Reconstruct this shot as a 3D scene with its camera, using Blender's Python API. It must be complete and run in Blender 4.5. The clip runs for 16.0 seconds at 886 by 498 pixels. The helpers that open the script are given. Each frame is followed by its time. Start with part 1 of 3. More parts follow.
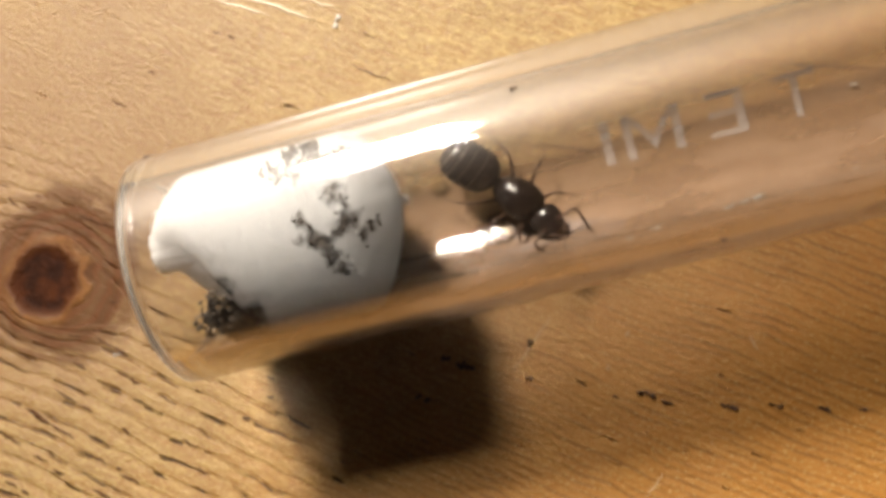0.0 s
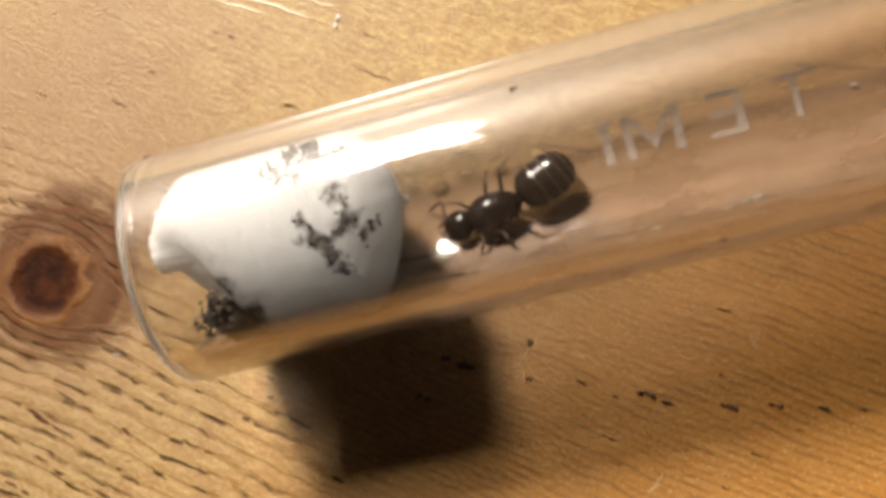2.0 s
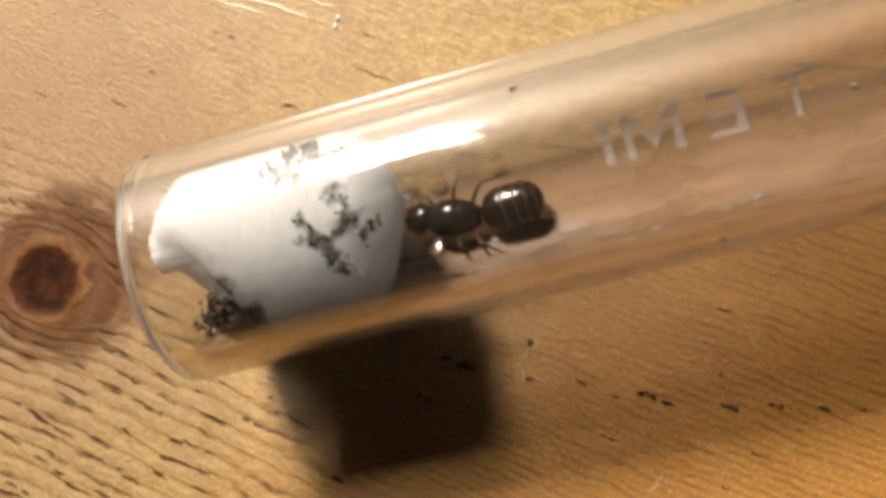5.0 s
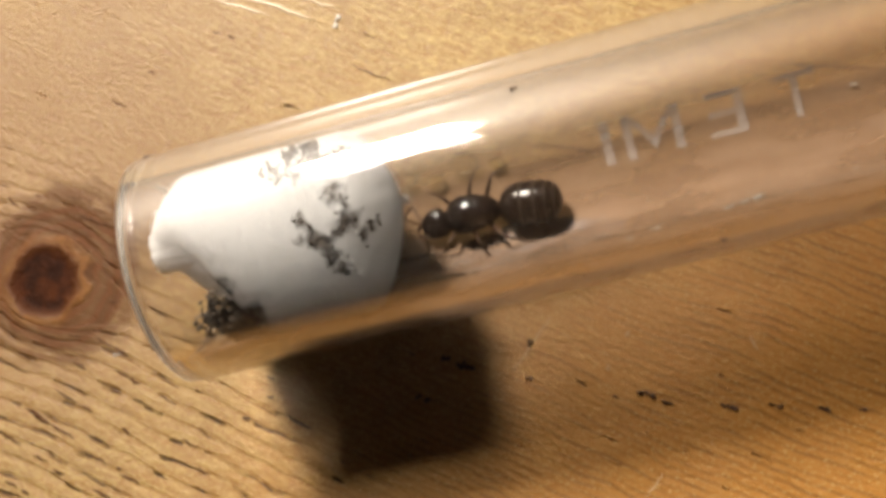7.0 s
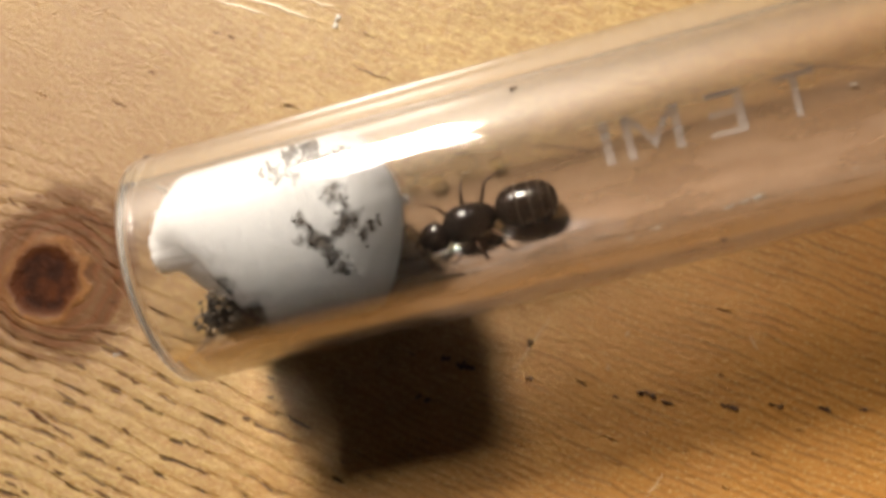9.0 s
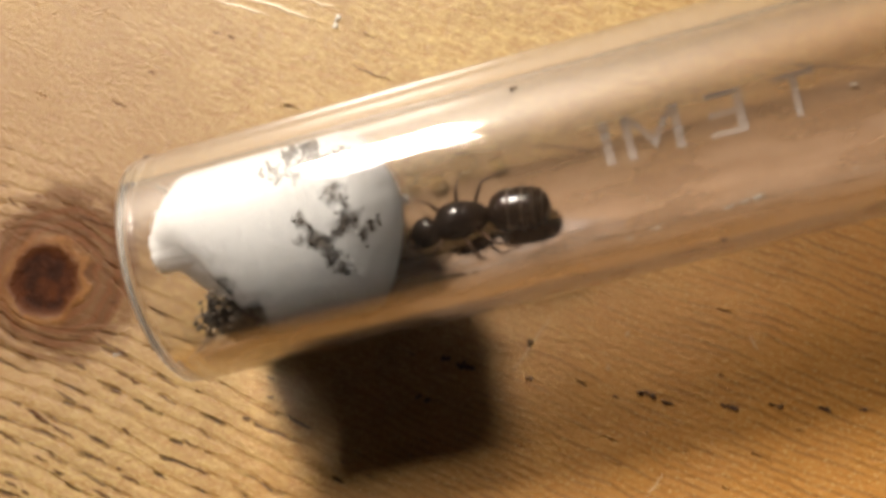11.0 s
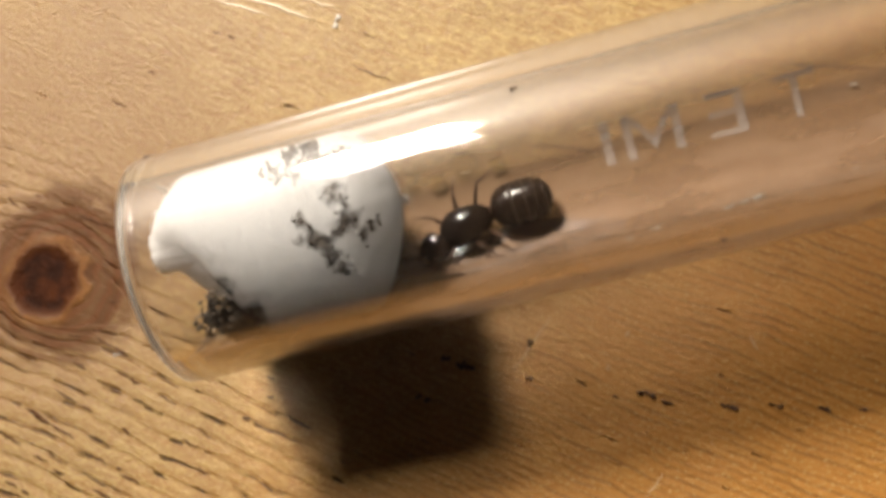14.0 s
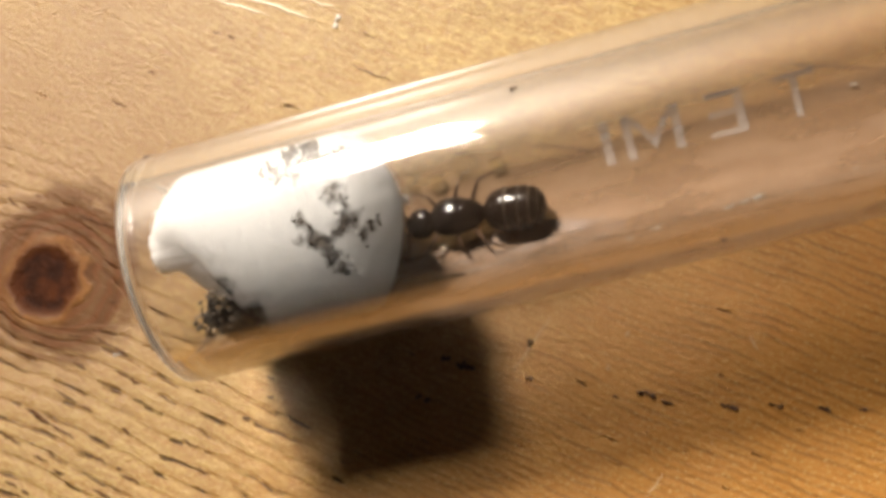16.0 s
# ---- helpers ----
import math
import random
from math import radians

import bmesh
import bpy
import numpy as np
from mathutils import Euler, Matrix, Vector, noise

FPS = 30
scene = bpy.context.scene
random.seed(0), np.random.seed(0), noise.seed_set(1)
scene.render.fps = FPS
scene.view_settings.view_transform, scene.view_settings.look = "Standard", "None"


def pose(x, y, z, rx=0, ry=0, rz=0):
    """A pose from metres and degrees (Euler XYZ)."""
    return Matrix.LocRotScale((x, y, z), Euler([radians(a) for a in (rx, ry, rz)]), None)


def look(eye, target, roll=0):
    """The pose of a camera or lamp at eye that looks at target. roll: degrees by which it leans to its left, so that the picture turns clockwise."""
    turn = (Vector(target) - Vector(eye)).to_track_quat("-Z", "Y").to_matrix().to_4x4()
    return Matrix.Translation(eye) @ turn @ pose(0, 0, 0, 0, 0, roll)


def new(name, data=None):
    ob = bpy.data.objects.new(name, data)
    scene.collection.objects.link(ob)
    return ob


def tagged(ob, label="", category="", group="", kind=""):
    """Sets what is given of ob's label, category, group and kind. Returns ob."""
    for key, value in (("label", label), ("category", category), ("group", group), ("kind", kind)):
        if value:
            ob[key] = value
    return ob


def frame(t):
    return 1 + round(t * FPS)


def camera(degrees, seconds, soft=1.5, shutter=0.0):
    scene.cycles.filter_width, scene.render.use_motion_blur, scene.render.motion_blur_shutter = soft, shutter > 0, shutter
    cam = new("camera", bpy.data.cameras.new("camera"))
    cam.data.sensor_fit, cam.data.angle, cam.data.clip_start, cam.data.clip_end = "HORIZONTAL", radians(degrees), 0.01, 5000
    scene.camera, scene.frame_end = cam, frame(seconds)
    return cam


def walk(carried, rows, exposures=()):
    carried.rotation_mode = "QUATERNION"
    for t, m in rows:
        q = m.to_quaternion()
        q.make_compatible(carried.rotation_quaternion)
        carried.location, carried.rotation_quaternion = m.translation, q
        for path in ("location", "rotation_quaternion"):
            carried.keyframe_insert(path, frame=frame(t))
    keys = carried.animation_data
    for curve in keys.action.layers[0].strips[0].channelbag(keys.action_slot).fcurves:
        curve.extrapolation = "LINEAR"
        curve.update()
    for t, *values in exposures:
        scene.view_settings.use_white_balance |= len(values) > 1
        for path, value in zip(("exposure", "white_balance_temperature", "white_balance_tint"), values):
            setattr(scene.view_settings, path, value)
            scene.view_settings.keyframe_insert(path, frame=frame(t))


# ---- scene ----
MM = 0.001
RO, RI, LENGTH = 8.0, 6.3, 150.0              # the tube: outer and inner radius and length, mm

# ---- camera: held still over the tube ----
cam = camera(42, 16.0, soft=4.2)
EYE = Matrix(((0.95475, 0.24124, 0.17393, 0.03234), (-0.20456, 0.95720, -0.20474, -0.01895),
              (-0.21588, 0.15990, 0.96324, 0.08174), (0, 0, 0, 1)))
walk(cam, [(0.0, EYE), (16.0, EYE)], exposures=[(0.0, 9.10), (4.0, 9.05), (9.0, 9.02), (14.0, 8.98), (14.4, 9.16), (16.0, 9.16)])

# ---- light: one warm lamp beyond the tube, and the dim room ----
world = bpy.data.worlds.new("room_dark")
world.use_nodes = True
scene.world = world
world.node_tree.nodes["Background"].inputs[0].default_value = (1.0, 0.82, 0.6, 1)
world.node_tree.nodes["Background"].inputs[1].default_value = 0.000008

lamp_data = bpy.data.lights.new("desk_lamp_light", "AREA")
lamp_data.shape, lamp_data.size, lamp_data.size_y = "RECTANGLE", 0.058, 0.064
lamp_data.energy, lamp_data.color = 0.0068, (1.0, 0.92, 0.82)
scene.cycles.caustics_refractive = False
lamp = new("desk_lamp_light", lamp_data)
lamp.matrix_world = look((-0.052, 0.263, 0.250), (0.02, 0, 0.005))


# ---- node helpers ----
def material(name):
    m = bpy.data.materials.new(name)
    m.use_nodes = True
    nt = m.node_tree
    return m, nt, nt.nodes["Principled BSDF"]


def node(nt, kind, **given):
    """A node; keys that name an input set or link it, keys with _ before them set a property."""
    n = nt.nodes.new(kind)
    if "_op" in given:
        n.operation = given["_op"]
    if "_clamp" in given:
        n.use_clamp = given["_clamp"]
    for k, v in given.items():
        if k in ("_op", "_clamp"):
            continue
        sock = n.inputs[int(k[1:])] if k[0] == "i" and k[1:].isdigit() else n.inputs[k.replace("__", " ")]
        if isinstance(v, bpy.types.NodeSocket):
            nt.links.new(v, sock)
        else:
            sock.default_value = v
    return n


def calc(nt, op, a, b=0.0, c=0.0, clamp=False):
    return node(nt, "ShaderNodeMath", _op=op, i0=a, i1=b, i2=c, _clamp=clamp).outputs[0]


def smooth(nt, x, lo, hi):
    n = nt.nodes.new("ShaderNodeMapRange")
    n.interpolation_type = "SMOOTHSTEP"
    nt.links.new(x, n.inputs[0])
    n.inputs[1].default_value, n.inputs[2].default_value = lo, hi
    return n.outputs[0]


def blend(nt, f, a, b):
    n = nt.nodes.new("ShaderNodeMix")
    n.data_type = "RGBA"
    for sock, v in ((n.inputs[0], f), (n.inputs[6], a), (n.inputs[7], b)):
        if isinstance(v, bpy.types.NodeSocket):
            nt.links.new(v, sock)
        else:
            sock.default_value = v if isinstance(v, float) else (*v, 1)
    return n.outputs[2]


def coords(nt, scale=1000.0, stretch=(1, 1, 1)):
    tc = nt.nodes.new("ShaderNodeTexCoord")
    return node(nt, "ShaderNodeVectorMath", _op="MULTIPLY", i0=tc.outputs["Object"],
                i1=tuple(scale * s for s in stretch)).outputs[0]


def grain(nt, vec, scale, detail=3.0, rough=0.55):
    return node(nt, "ShaderNodeTexNoise", Vector=vec, Scale=scale, Detail=detail, Roughness=rough).outputs[0]


def bump(nt, height, strength, dist, bsdf):
    b = node(nt, "ShaderNodeBump", Strength=strength, Distance=dist, Height=height)
    nt.links.new(b.outputs[0], bsdf.inputs["Normal"])


# ---- materials ----
def wood_material():
    m, nt, p = material("pine_wood")
    mul = lambda a, b: calc(nt, "MULTIPLY", a, b)
    add = lambda a, b: calc(nt, "ADD", a, b)
    inv = lambda a: calc(nt, "SUBTRACT", 1.0, a)
    P = coords(nt)
    s = node(nt, "ShaderNodeSeparateXYZ", i0=P)
    x0, y0 = s.outputs[0], s.outputs[1]
    # slow waviness of the grain
    wob = calc(nt, "SUBTRACT", grain(nt, P, 0.09, 2.0), 0.5)
    wob2 = calc(nt, "SUBTRACT", grain(nt, P, 0.5, 3.0), 0.5)
    y = calc(nt, "MULTIPLY_ADD", wob2, 0.3, calc(nt, "MULTIPLY_ADD", wob, 2.0, y0))
    xc = calc(nt, "MINIMUM", calc(nt, "MAXIMUM", x0, -60.0), 70.0)
    v = add(y, calc(nt, "MULTIPLY_ADD", mul(xc, xc), -0.0006, mul(xc, 0.74)))
    u = calc(nt, "SUBTRACT", mul(x0, 0.8), mul(y0, 0.6))
    # flow round the knot
    du, dv = add(u, 13.7), add(v, 6.38)
    fall = calc(nt, "POWER", 2.718, mul(mul(du, du), -0.022))
    w = mul(fall, 4.4)
    sq = calc(nt, "MAXIMUM", calc(nt, "SUBTRACT", mul(dv, dv), mul(w, w)), 0.0)
    flow = mul(calc(nt, "SIGN", dv), calc(nt, "SQRT", sq))
    side = smooth(nt, calc(nt, "MULTIPLY_ADD", y0, 0.75, x0), 2.0, -9.0)
    # year rings as soft dark lines of uneven strength
    ring = calc(nt, "FRACT", calc(nt, "MULTIPLY_ADD", flow, 0.60, mul(wob2, 0.35)))
    late = mul(smooth(nt, ring, 0.30, 0.84), inv(smooth(nt, ring, 0.88, 1.0)))
    thin = calc(nt, "FRACT", calc(nt, "MULTIPLY_ADD", flow, 1.35, mul(wob2, 0.5)))
    thin = mul(smooth(nt, thin, 0.35, 0.8), inv(smooth(nt, thin, 0.82, 1.0)))
    gv = node(nt, "ShaderNodeCombineXYZ", X=mul(u, 0.22), Y=mul(flow, 1.5)).outputs[0]
    streak = grain(nt, gv, 1.0, 4.0, 0.6)
    fv = node(nt, "ShaderNodeCombineXYZ", X=mul(u, 1.3), Y=mul(v, 2.3)).outputs[0]
    fine = grain(nt, fv, 1.0, 5.0, 0.72)
    patch = grain(nt, P, 0.16, 3.0)
    base = blend(nt, smooth(nt, patch, 0.3, 0.75), (0.250, 0.145, 0.043), (0.345, 0.220, 0.071))
    mot = grain(nt, node(nt, "ShaderNodeCombineXYZ", X=mul(u, 0.30), Y=mul(flow, 0.95)).outputs[0], 1.0, 5.0, 0.66)
    base = blend(nt, mul(smooth(nt, mot, 0.46, 0.66), 0.55), base, (0.475, 0.345, 0.140))
    base = blend(nt, mul(smooth(nt, mot, 0.50, 0.32), 0.5), base, (0.215, 0.105, 0.032))
    base = blend(nt, mul(late, calc(nt, "MULTIPLY_ADD", side, 0.16, 0.09)), base, (0.220, 0.085, 0.020))
    base = blend(nt, mul(thin, calc(nt, "MULTIPLY_ADD", side, -0.12, 0.34)), base, (0.245, 0.099, 0.023))
    base = blend(nt, mul(smooth(nt, streak, 0.45, 0.75), 0.55), base, (0.294, 0.126, 0.032))
    base = blend(nt, mul(smooth(nt, fine, 0.42, 0.70), 0.62), base, (0.535, 0.402, 0.155))
    base = blend(nt, mul(smooth(nt, grain(nt, P, 0.75, 4.0, 0.6), 0.52, 0.36), 0.4), base, (0.230, 0.118, 0.034))
    base = blend(nt, mul(smooth(nt, fine, 0.48, 0.30), 0.5), base, (0.261, 0.116, 0.032))
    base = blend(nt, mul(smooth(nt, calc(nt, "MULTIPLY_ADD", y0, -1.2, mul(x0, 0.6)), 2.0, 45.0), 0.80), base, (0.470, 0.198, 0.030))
    base = blend(nt, mul(mul(smooth(nt, grain(nt, P, 0.7, 3.0), 0.5, 0.68), side), 0.55), base, (0.337, 0.200, 0.075))
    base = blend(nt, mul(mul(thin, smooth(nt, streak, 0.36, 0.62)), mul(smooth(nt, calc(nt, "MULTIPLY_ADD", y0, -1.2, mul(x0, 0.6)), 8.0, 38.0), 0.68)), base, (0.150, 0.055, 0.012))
    base = blend(nt, mul(smooth(nt, grain(nt, P, 4.6, 3.0, 0.6), 0.54, 0.70), 0.8), base, (0.600, 0.450, 0.185))
    # open dark pores in rows, dense on the side of the knot
    pv = node(nt, "ShaderNodeCombineXYZ", X=mul(u, 0.36), Y=mul(flow, 1.7)).outputs[0]
    dash = grain(nt, pv, 1.0, 3.0, 0.6)
    lim = calc(nt, "MULTIPLY_ADD", calc(nt, "SUBTRACT", grain(nt, P, 0.3, 2.0), 0.5), 0.5, calc(nt, "MULTIPLY_ADD", side, -0.14, 0.69))
    pore = smooth(nt, calc(nt, "SUBTRACT", dash, lim), 0.0, 0.06)
    band = mul(smooth(nt, ring, 0.60, 0.74), inv(smooth(nt, ring, 0.82, 0.93)))
    pore = mul(pore, band)
    base = blend(nt, mul(pore, 0.9), base, (0.049, 0.018, 0.007))
    # the knot: brown halo, pale collar, dark red heart
    kx, ky = add(x0, 14.4), calc(nt, "SUBTRACT", y0, 3.9)
    kx, ky = calc(nt, "MULTIPLY_ADD", wob2, 2.2, kx), calc(nt, "MULTIPLY_ADD", wob, 2.2, ky)
    kr = calc(nt, "SQRT", add(mul(kx, kx), mul(mul(ky, ky), 1.05)))
    off = add(kx, -1.6)
    kh = calc(nt, "SQRT", add(mul(off, off), mul(ky, ky)))
    swirl = grain(nt, node(nt, "ShaderNodeCombineXYZ", X=mul(u, 0.35), Y=mul(flow, 1.1)).outputs[0], 1.0, 3.0)
    halo = mul(inv(smooth(nt, calc(nt, "MULTIPLY_ADD", calc(nt, "SUBTRACT", swirl, 0.5), 6.0, kh), 5.6, 8.6)), calc(nt, "MULTIPLY_ADD", smooth(nt, swirl, 0.38, 0.56), 0.22, 0.78))
    # wide brown tone beyond the knot, partly light falling off painted into the wood
    by = add(ky, -9.0)
    broad_dim = inv(smooth(nt, add(calc(nt, "SQRT", add(mul(kx, kx), mul(by, by))), mul(wob, 14.0)), 6.0, 34.0))
    base = blend(nt, mul(broad_dim, 0.74), base, (0.215, 0.108, 0.033))
    base = blend(nt, mul(halo, 0.96), base, (0.072, 0.025, 0.005))
    arcs = calc(nt, "FRACT", calc(nt, "MULTIPLY_ADD", wob2, 0.8, mul(kh, 0.85)))
    arcs = mul(mul(smooth(nt, arcs, 0.3, 0.75), inv(smooth(nt, arcs, 0.8, 1.0))), inv(smooth(nt, kh, 4.5, 9.0)))
    base = blend(nt, mul(arcs, 0.6), base, (0.120, 0.040, 0.010))
    collar = inv(smooth(nt, add(kr, mul(wob2, 2.5)), 3.3, 4.3))
    base = blend(nt, mul(collar, 0.42), base, blend(nt, smooth(nt, add(mul(fine, 0.5), mul(patch, 0.5)), 0.4, 0.62), (0.160, 0.060, 0.014), (0.330, 0.160, 0.045)))
    rim = inv(smooth(nt, kr, 2.6, 3.5))
    base = blend(nt, mul(rim, 0.9), base, (0.070, 0.020, 0.005))
    heart = inv(smooth(nt, kr, 2.0, 3.2))
    base = blend(nt, mul(heart, 0.97), base, blend(nt, smooth(nt, grain(nt, P, 0.5, 4.0), 0.40, 0.70), (0.018, 0.005, 0.002), (0.060, 0.017, 0.005)))
    base = node(nt, "ShaderNodeVectorMath", _op="MULTIPLY", i0=base, i1=(1.02, 0.985, 0.90)).outputs[0]
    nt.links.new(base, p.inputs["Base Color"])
    nt.links.new(calc(nt, "MULTIPLY_ADD", heart, 0.25, calc(nt, "MULTIPLY_ADD", fine, 0.3, 0.28)), p.inputs["Roughness"])
    dull = calc(nt, "MAXIMUM", rim, mul(halo, 0.9))
    nt.links.new(mul(inv(dull), 0.28), p.inputs["Coat Weight"])
    p.inputs["Coat Roughness"].default_value = 0.2
    nt.links.new(calc(nt, "MULTIPLY_ADD", dull, -0.42, 0.5), p.inputs["Specular IOR Level"])
    h = calc(nt, "MULTIPLY_ADD", pore, -1.8, calc(nt, "MULTIPLY_ADD", fine, 0.5, mul(streak, 0.12)))
    h = calc(nt, "MULTIPLY_ADD", mul(late, side), -0.15, h)
    h = calc(nt, "MULTIPLY_ADD", heart, -1.0, calc(nt, "MULTIPLY_ADD", collar, 0.3, h))
    bump(nt, h, 0.9, 0.0003, p)
    return m


def plain_material(name, a, b, rough, scale=1.0, metal=0.0, relief=0.0, spec=0.5, sub=0.0):
    """Two near colours mottled at a size in millimetres."""
    m, nt, p = material(name)
    P = coords(nt)
    n1 = grain(nt, P, scale, 4.0)
    nt.links.new(blend(nt, smooth(nt, n1, 0.3, 0.7), a, b), p.inputs["Base Color"])
    p.inputs["Roughness"].default_value, p.inputs["Metallic"].default_value = rough, metal
    p.inputs["Specular IOR Level"].default_value = spec
    if sub:
        p.inputs["Subsurface Weight"].default_value = sub
        p.inputs["Subsurface Radius"].default_value = (1, 0.98, 0.95)
        p.inputs["Subsurface Scale"].default_value = 0.016
    if relief:
        bump(nt, grain(nt, P, scale * 2.5, 5.0, 0.65), 0.6, relief, p)
    return m


def glass_material():
    m, nt, p = material("clear_glass")
    nt.nodes.remove(p)
    gl = node(nt, "ShaderNodeBsdfGlass", Color=(0.99, 0.985, 0.98, 1), Roughness=0.0, IOR=1.47)
    nt.links.new(gl.outputs[0], nt.nodes["Material Output"].inputs[0])
    return m


def gloss_material():
    """A glossy shell added for the tube's shadow: it mirrors more, and lets less through, the more it is seen aslant.
    """
    m, nt, p = material("shell_gloss")
    nt.nodes.remove(p)
    tr = node(nt, "ShaderNodeBsdfTransparent", Color=(0.96, 0.95, 0.93, 1))
    clean = node(nt, "ShaderNodeBsdfGlossy", Color=(1, 1, 1, 1), Roughness=0.045)
    hazy = node(nt, "ShaderNodeBsdfGlossy", Color=(1, 0.95, 0.90, 1), Roughness=0.46)
    aslant = calc(nt, "POWER", node(nt, "ShaderNodeLayerWeight", Blend=0.5).outputs["Facing"], 1.1)
    P = coords(nt)
    upper = smooth(nt, calc(nt, "MULTIPLY_ADD", grain(nt, P, 0.25, 3.0), 3.0, node(nt, "ShaderNodeSeparateXYZ", i0=P).outputs[2]), 6.0, 12.0)
    gs = node(nt, "ShaderNodeMixShader", i0=calc(nt, "MULTIPLY_ADD", calc(nt, "MULTIPLY", upper, calc(nt, "SUBTRACT", 1.0, aslant)), 0.28, 0.01), i1=clean.outputs[0], i2=hazy.outputs[0])
    mix = node(nt, "ShaderNodeMixShader", i0=calc(nt, "MULTIPLY_ADD", aslant, 0.68, 0.05), i1=tr.outputs[0], i2=gs.outputs[0])
    nt.links.new(mix.outputs[0], nt.nodes["Material Output"].inputs[0])
    return m


def print_material():
    m, nt, p = material("white_print")
    p.inputs["Base Color"].default_value, p.inputs["Roughness"].default_value = (0.88, 0.88, 0.88, 1), 0.6
    tr = node(nt, "ShaderNodeBsdfTransparent")
    worn = smooth(nt, grain(nt, coords(nt), 1.1, 4.0), 0.25, 0.7)
    mix = node(nt, "ShaderNodeMixShader", i0=calc(nt, "MULTIPLY_ADD", worn, 0.34, 0.58), i1=tr.outputs[0], i2=p.outputs[0])
    nt.links.new(mix.outputs[0], nt.nodes["Material Output"].inputs[0])
    return m


def water_material():
    m, nt, p = material("clear_water")
    nt.nodes.remove(p)
    gl = node(nt, "ShaderNodeBsdfGlass", Color=(0.99, 0.98, 0.95, 1), Roughness=0.05, IOR=1.33)
    nt.links.new(gl.outputs[0], nt.nodes["Material Output"].inputs[0])
    return m


def frosted_material():
    m, nt, p = material("frosted_glass_edge")
    nt.nodes.remove(p)
    gl = node(nt, "ShaderNodeBsdfGlass", Color=(0.88, 0.84, 0.78, 1), Roughness=0.45, IOR=1.47)
    tl = node(nt, "ShaderNodeBsdfTranslucent", Color=(0.8, 0.78, 0.74, 1))
    mix = node(nt, "ShaderNodeMixShader", i0=0.07, i1=gl.outputs[0], i2=tl.outputs[0])
    nt.links.new(mix.outputs[0], nt.nodes["Material Output"].inputs[0])
    return m


def film_material():
    """A trace of dust all round, and a tan layer along the bottom and one side, added to shade the wood."""
    m, nt, p = material("dust_shade_film")
    P = coords(nt)
    patch = node(nt, "ShaderNodeTexNoise", Vector=P, Scale=0.22, Detail=4.0).outputs[0]
    streak = grain(nt, coords(nt, 1000.0, (0.16, 0.5, 0.5)), 1.0, 3.0, 0.5)
    at = node(nt, "ShaderNodeSeparateXYZ", i0=P)
    side = calc(nt, "MULTIPLY_ADD", at.outputs[1], 0.6, calc(nt, "MULTIPLY_ADD", at.outputs[2], 0.8, -0.8 * RO - 1.5))
    low = smooth(nt, calc(nt, "MULTIPLY_ADD", patch, 1.6, side), 0.8, -3.0)
    nt.links.new(blend(nt, smooth(nt, streak, 0.35, 0.65), (0.36, 0.225, 0.135), (0.43, 0.285, 0.185)), p.inputs["Base Color"])
    p.inputs["Roughness"].default_value, p.inputs["Specular IOR Level"].default_value = 0.6, 0.2
    tr = node(nt, "ShaderNodeBsdfTransparent")
    shade_layer = calc(nt, "MULTIPLY", low, calc(nt, "MULTIPLY_ADD", smooth(nt, streak, 0.3, 0.7), 0.07, 0.50))
    f = calc(nt, "MULTIPLY_ADD", smooth(nt, patch, 0.4, 0.75), 0.03, calc(nt, "ADD", shade_layer, 0.03))
    mix = node(nt, "ShaderNodeMixShader", i0=f, i1=tr.outputs[0], i2=p.outputs[0])
    nt.links.new(mix.outputs[0], nt.nodes["Material Output"].inputs[0])
    return m


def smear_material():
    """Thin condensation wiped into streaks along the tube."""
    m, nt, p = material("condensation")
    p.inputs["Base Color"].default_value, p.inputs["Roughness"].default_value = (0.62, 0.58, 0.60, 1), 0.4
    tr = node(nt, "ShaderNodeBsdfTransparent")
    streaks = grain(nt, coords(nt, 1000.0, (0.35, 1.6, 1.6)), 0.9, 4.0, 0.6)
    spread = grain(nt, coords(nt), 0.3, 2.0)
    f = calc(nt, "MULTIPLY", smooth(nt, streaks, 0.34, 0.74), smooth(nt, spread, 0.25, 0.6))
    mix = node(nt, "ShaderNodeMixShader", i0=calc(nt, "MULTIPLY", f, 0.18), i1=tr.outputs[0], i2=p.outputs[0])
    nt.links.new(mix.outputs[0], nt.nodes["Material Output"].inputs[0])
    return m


FILM = film_material()
GLOSS = gloss_material()
SMEAR = smear_material()
WOOD = wood_material()
GLASS = glass_material()
FROSTED = frosted_material()
WATER = water_material()
# the cotton plug's shape, shared by its skin and the soil on it
X0, X1 = 0.5, 17.8


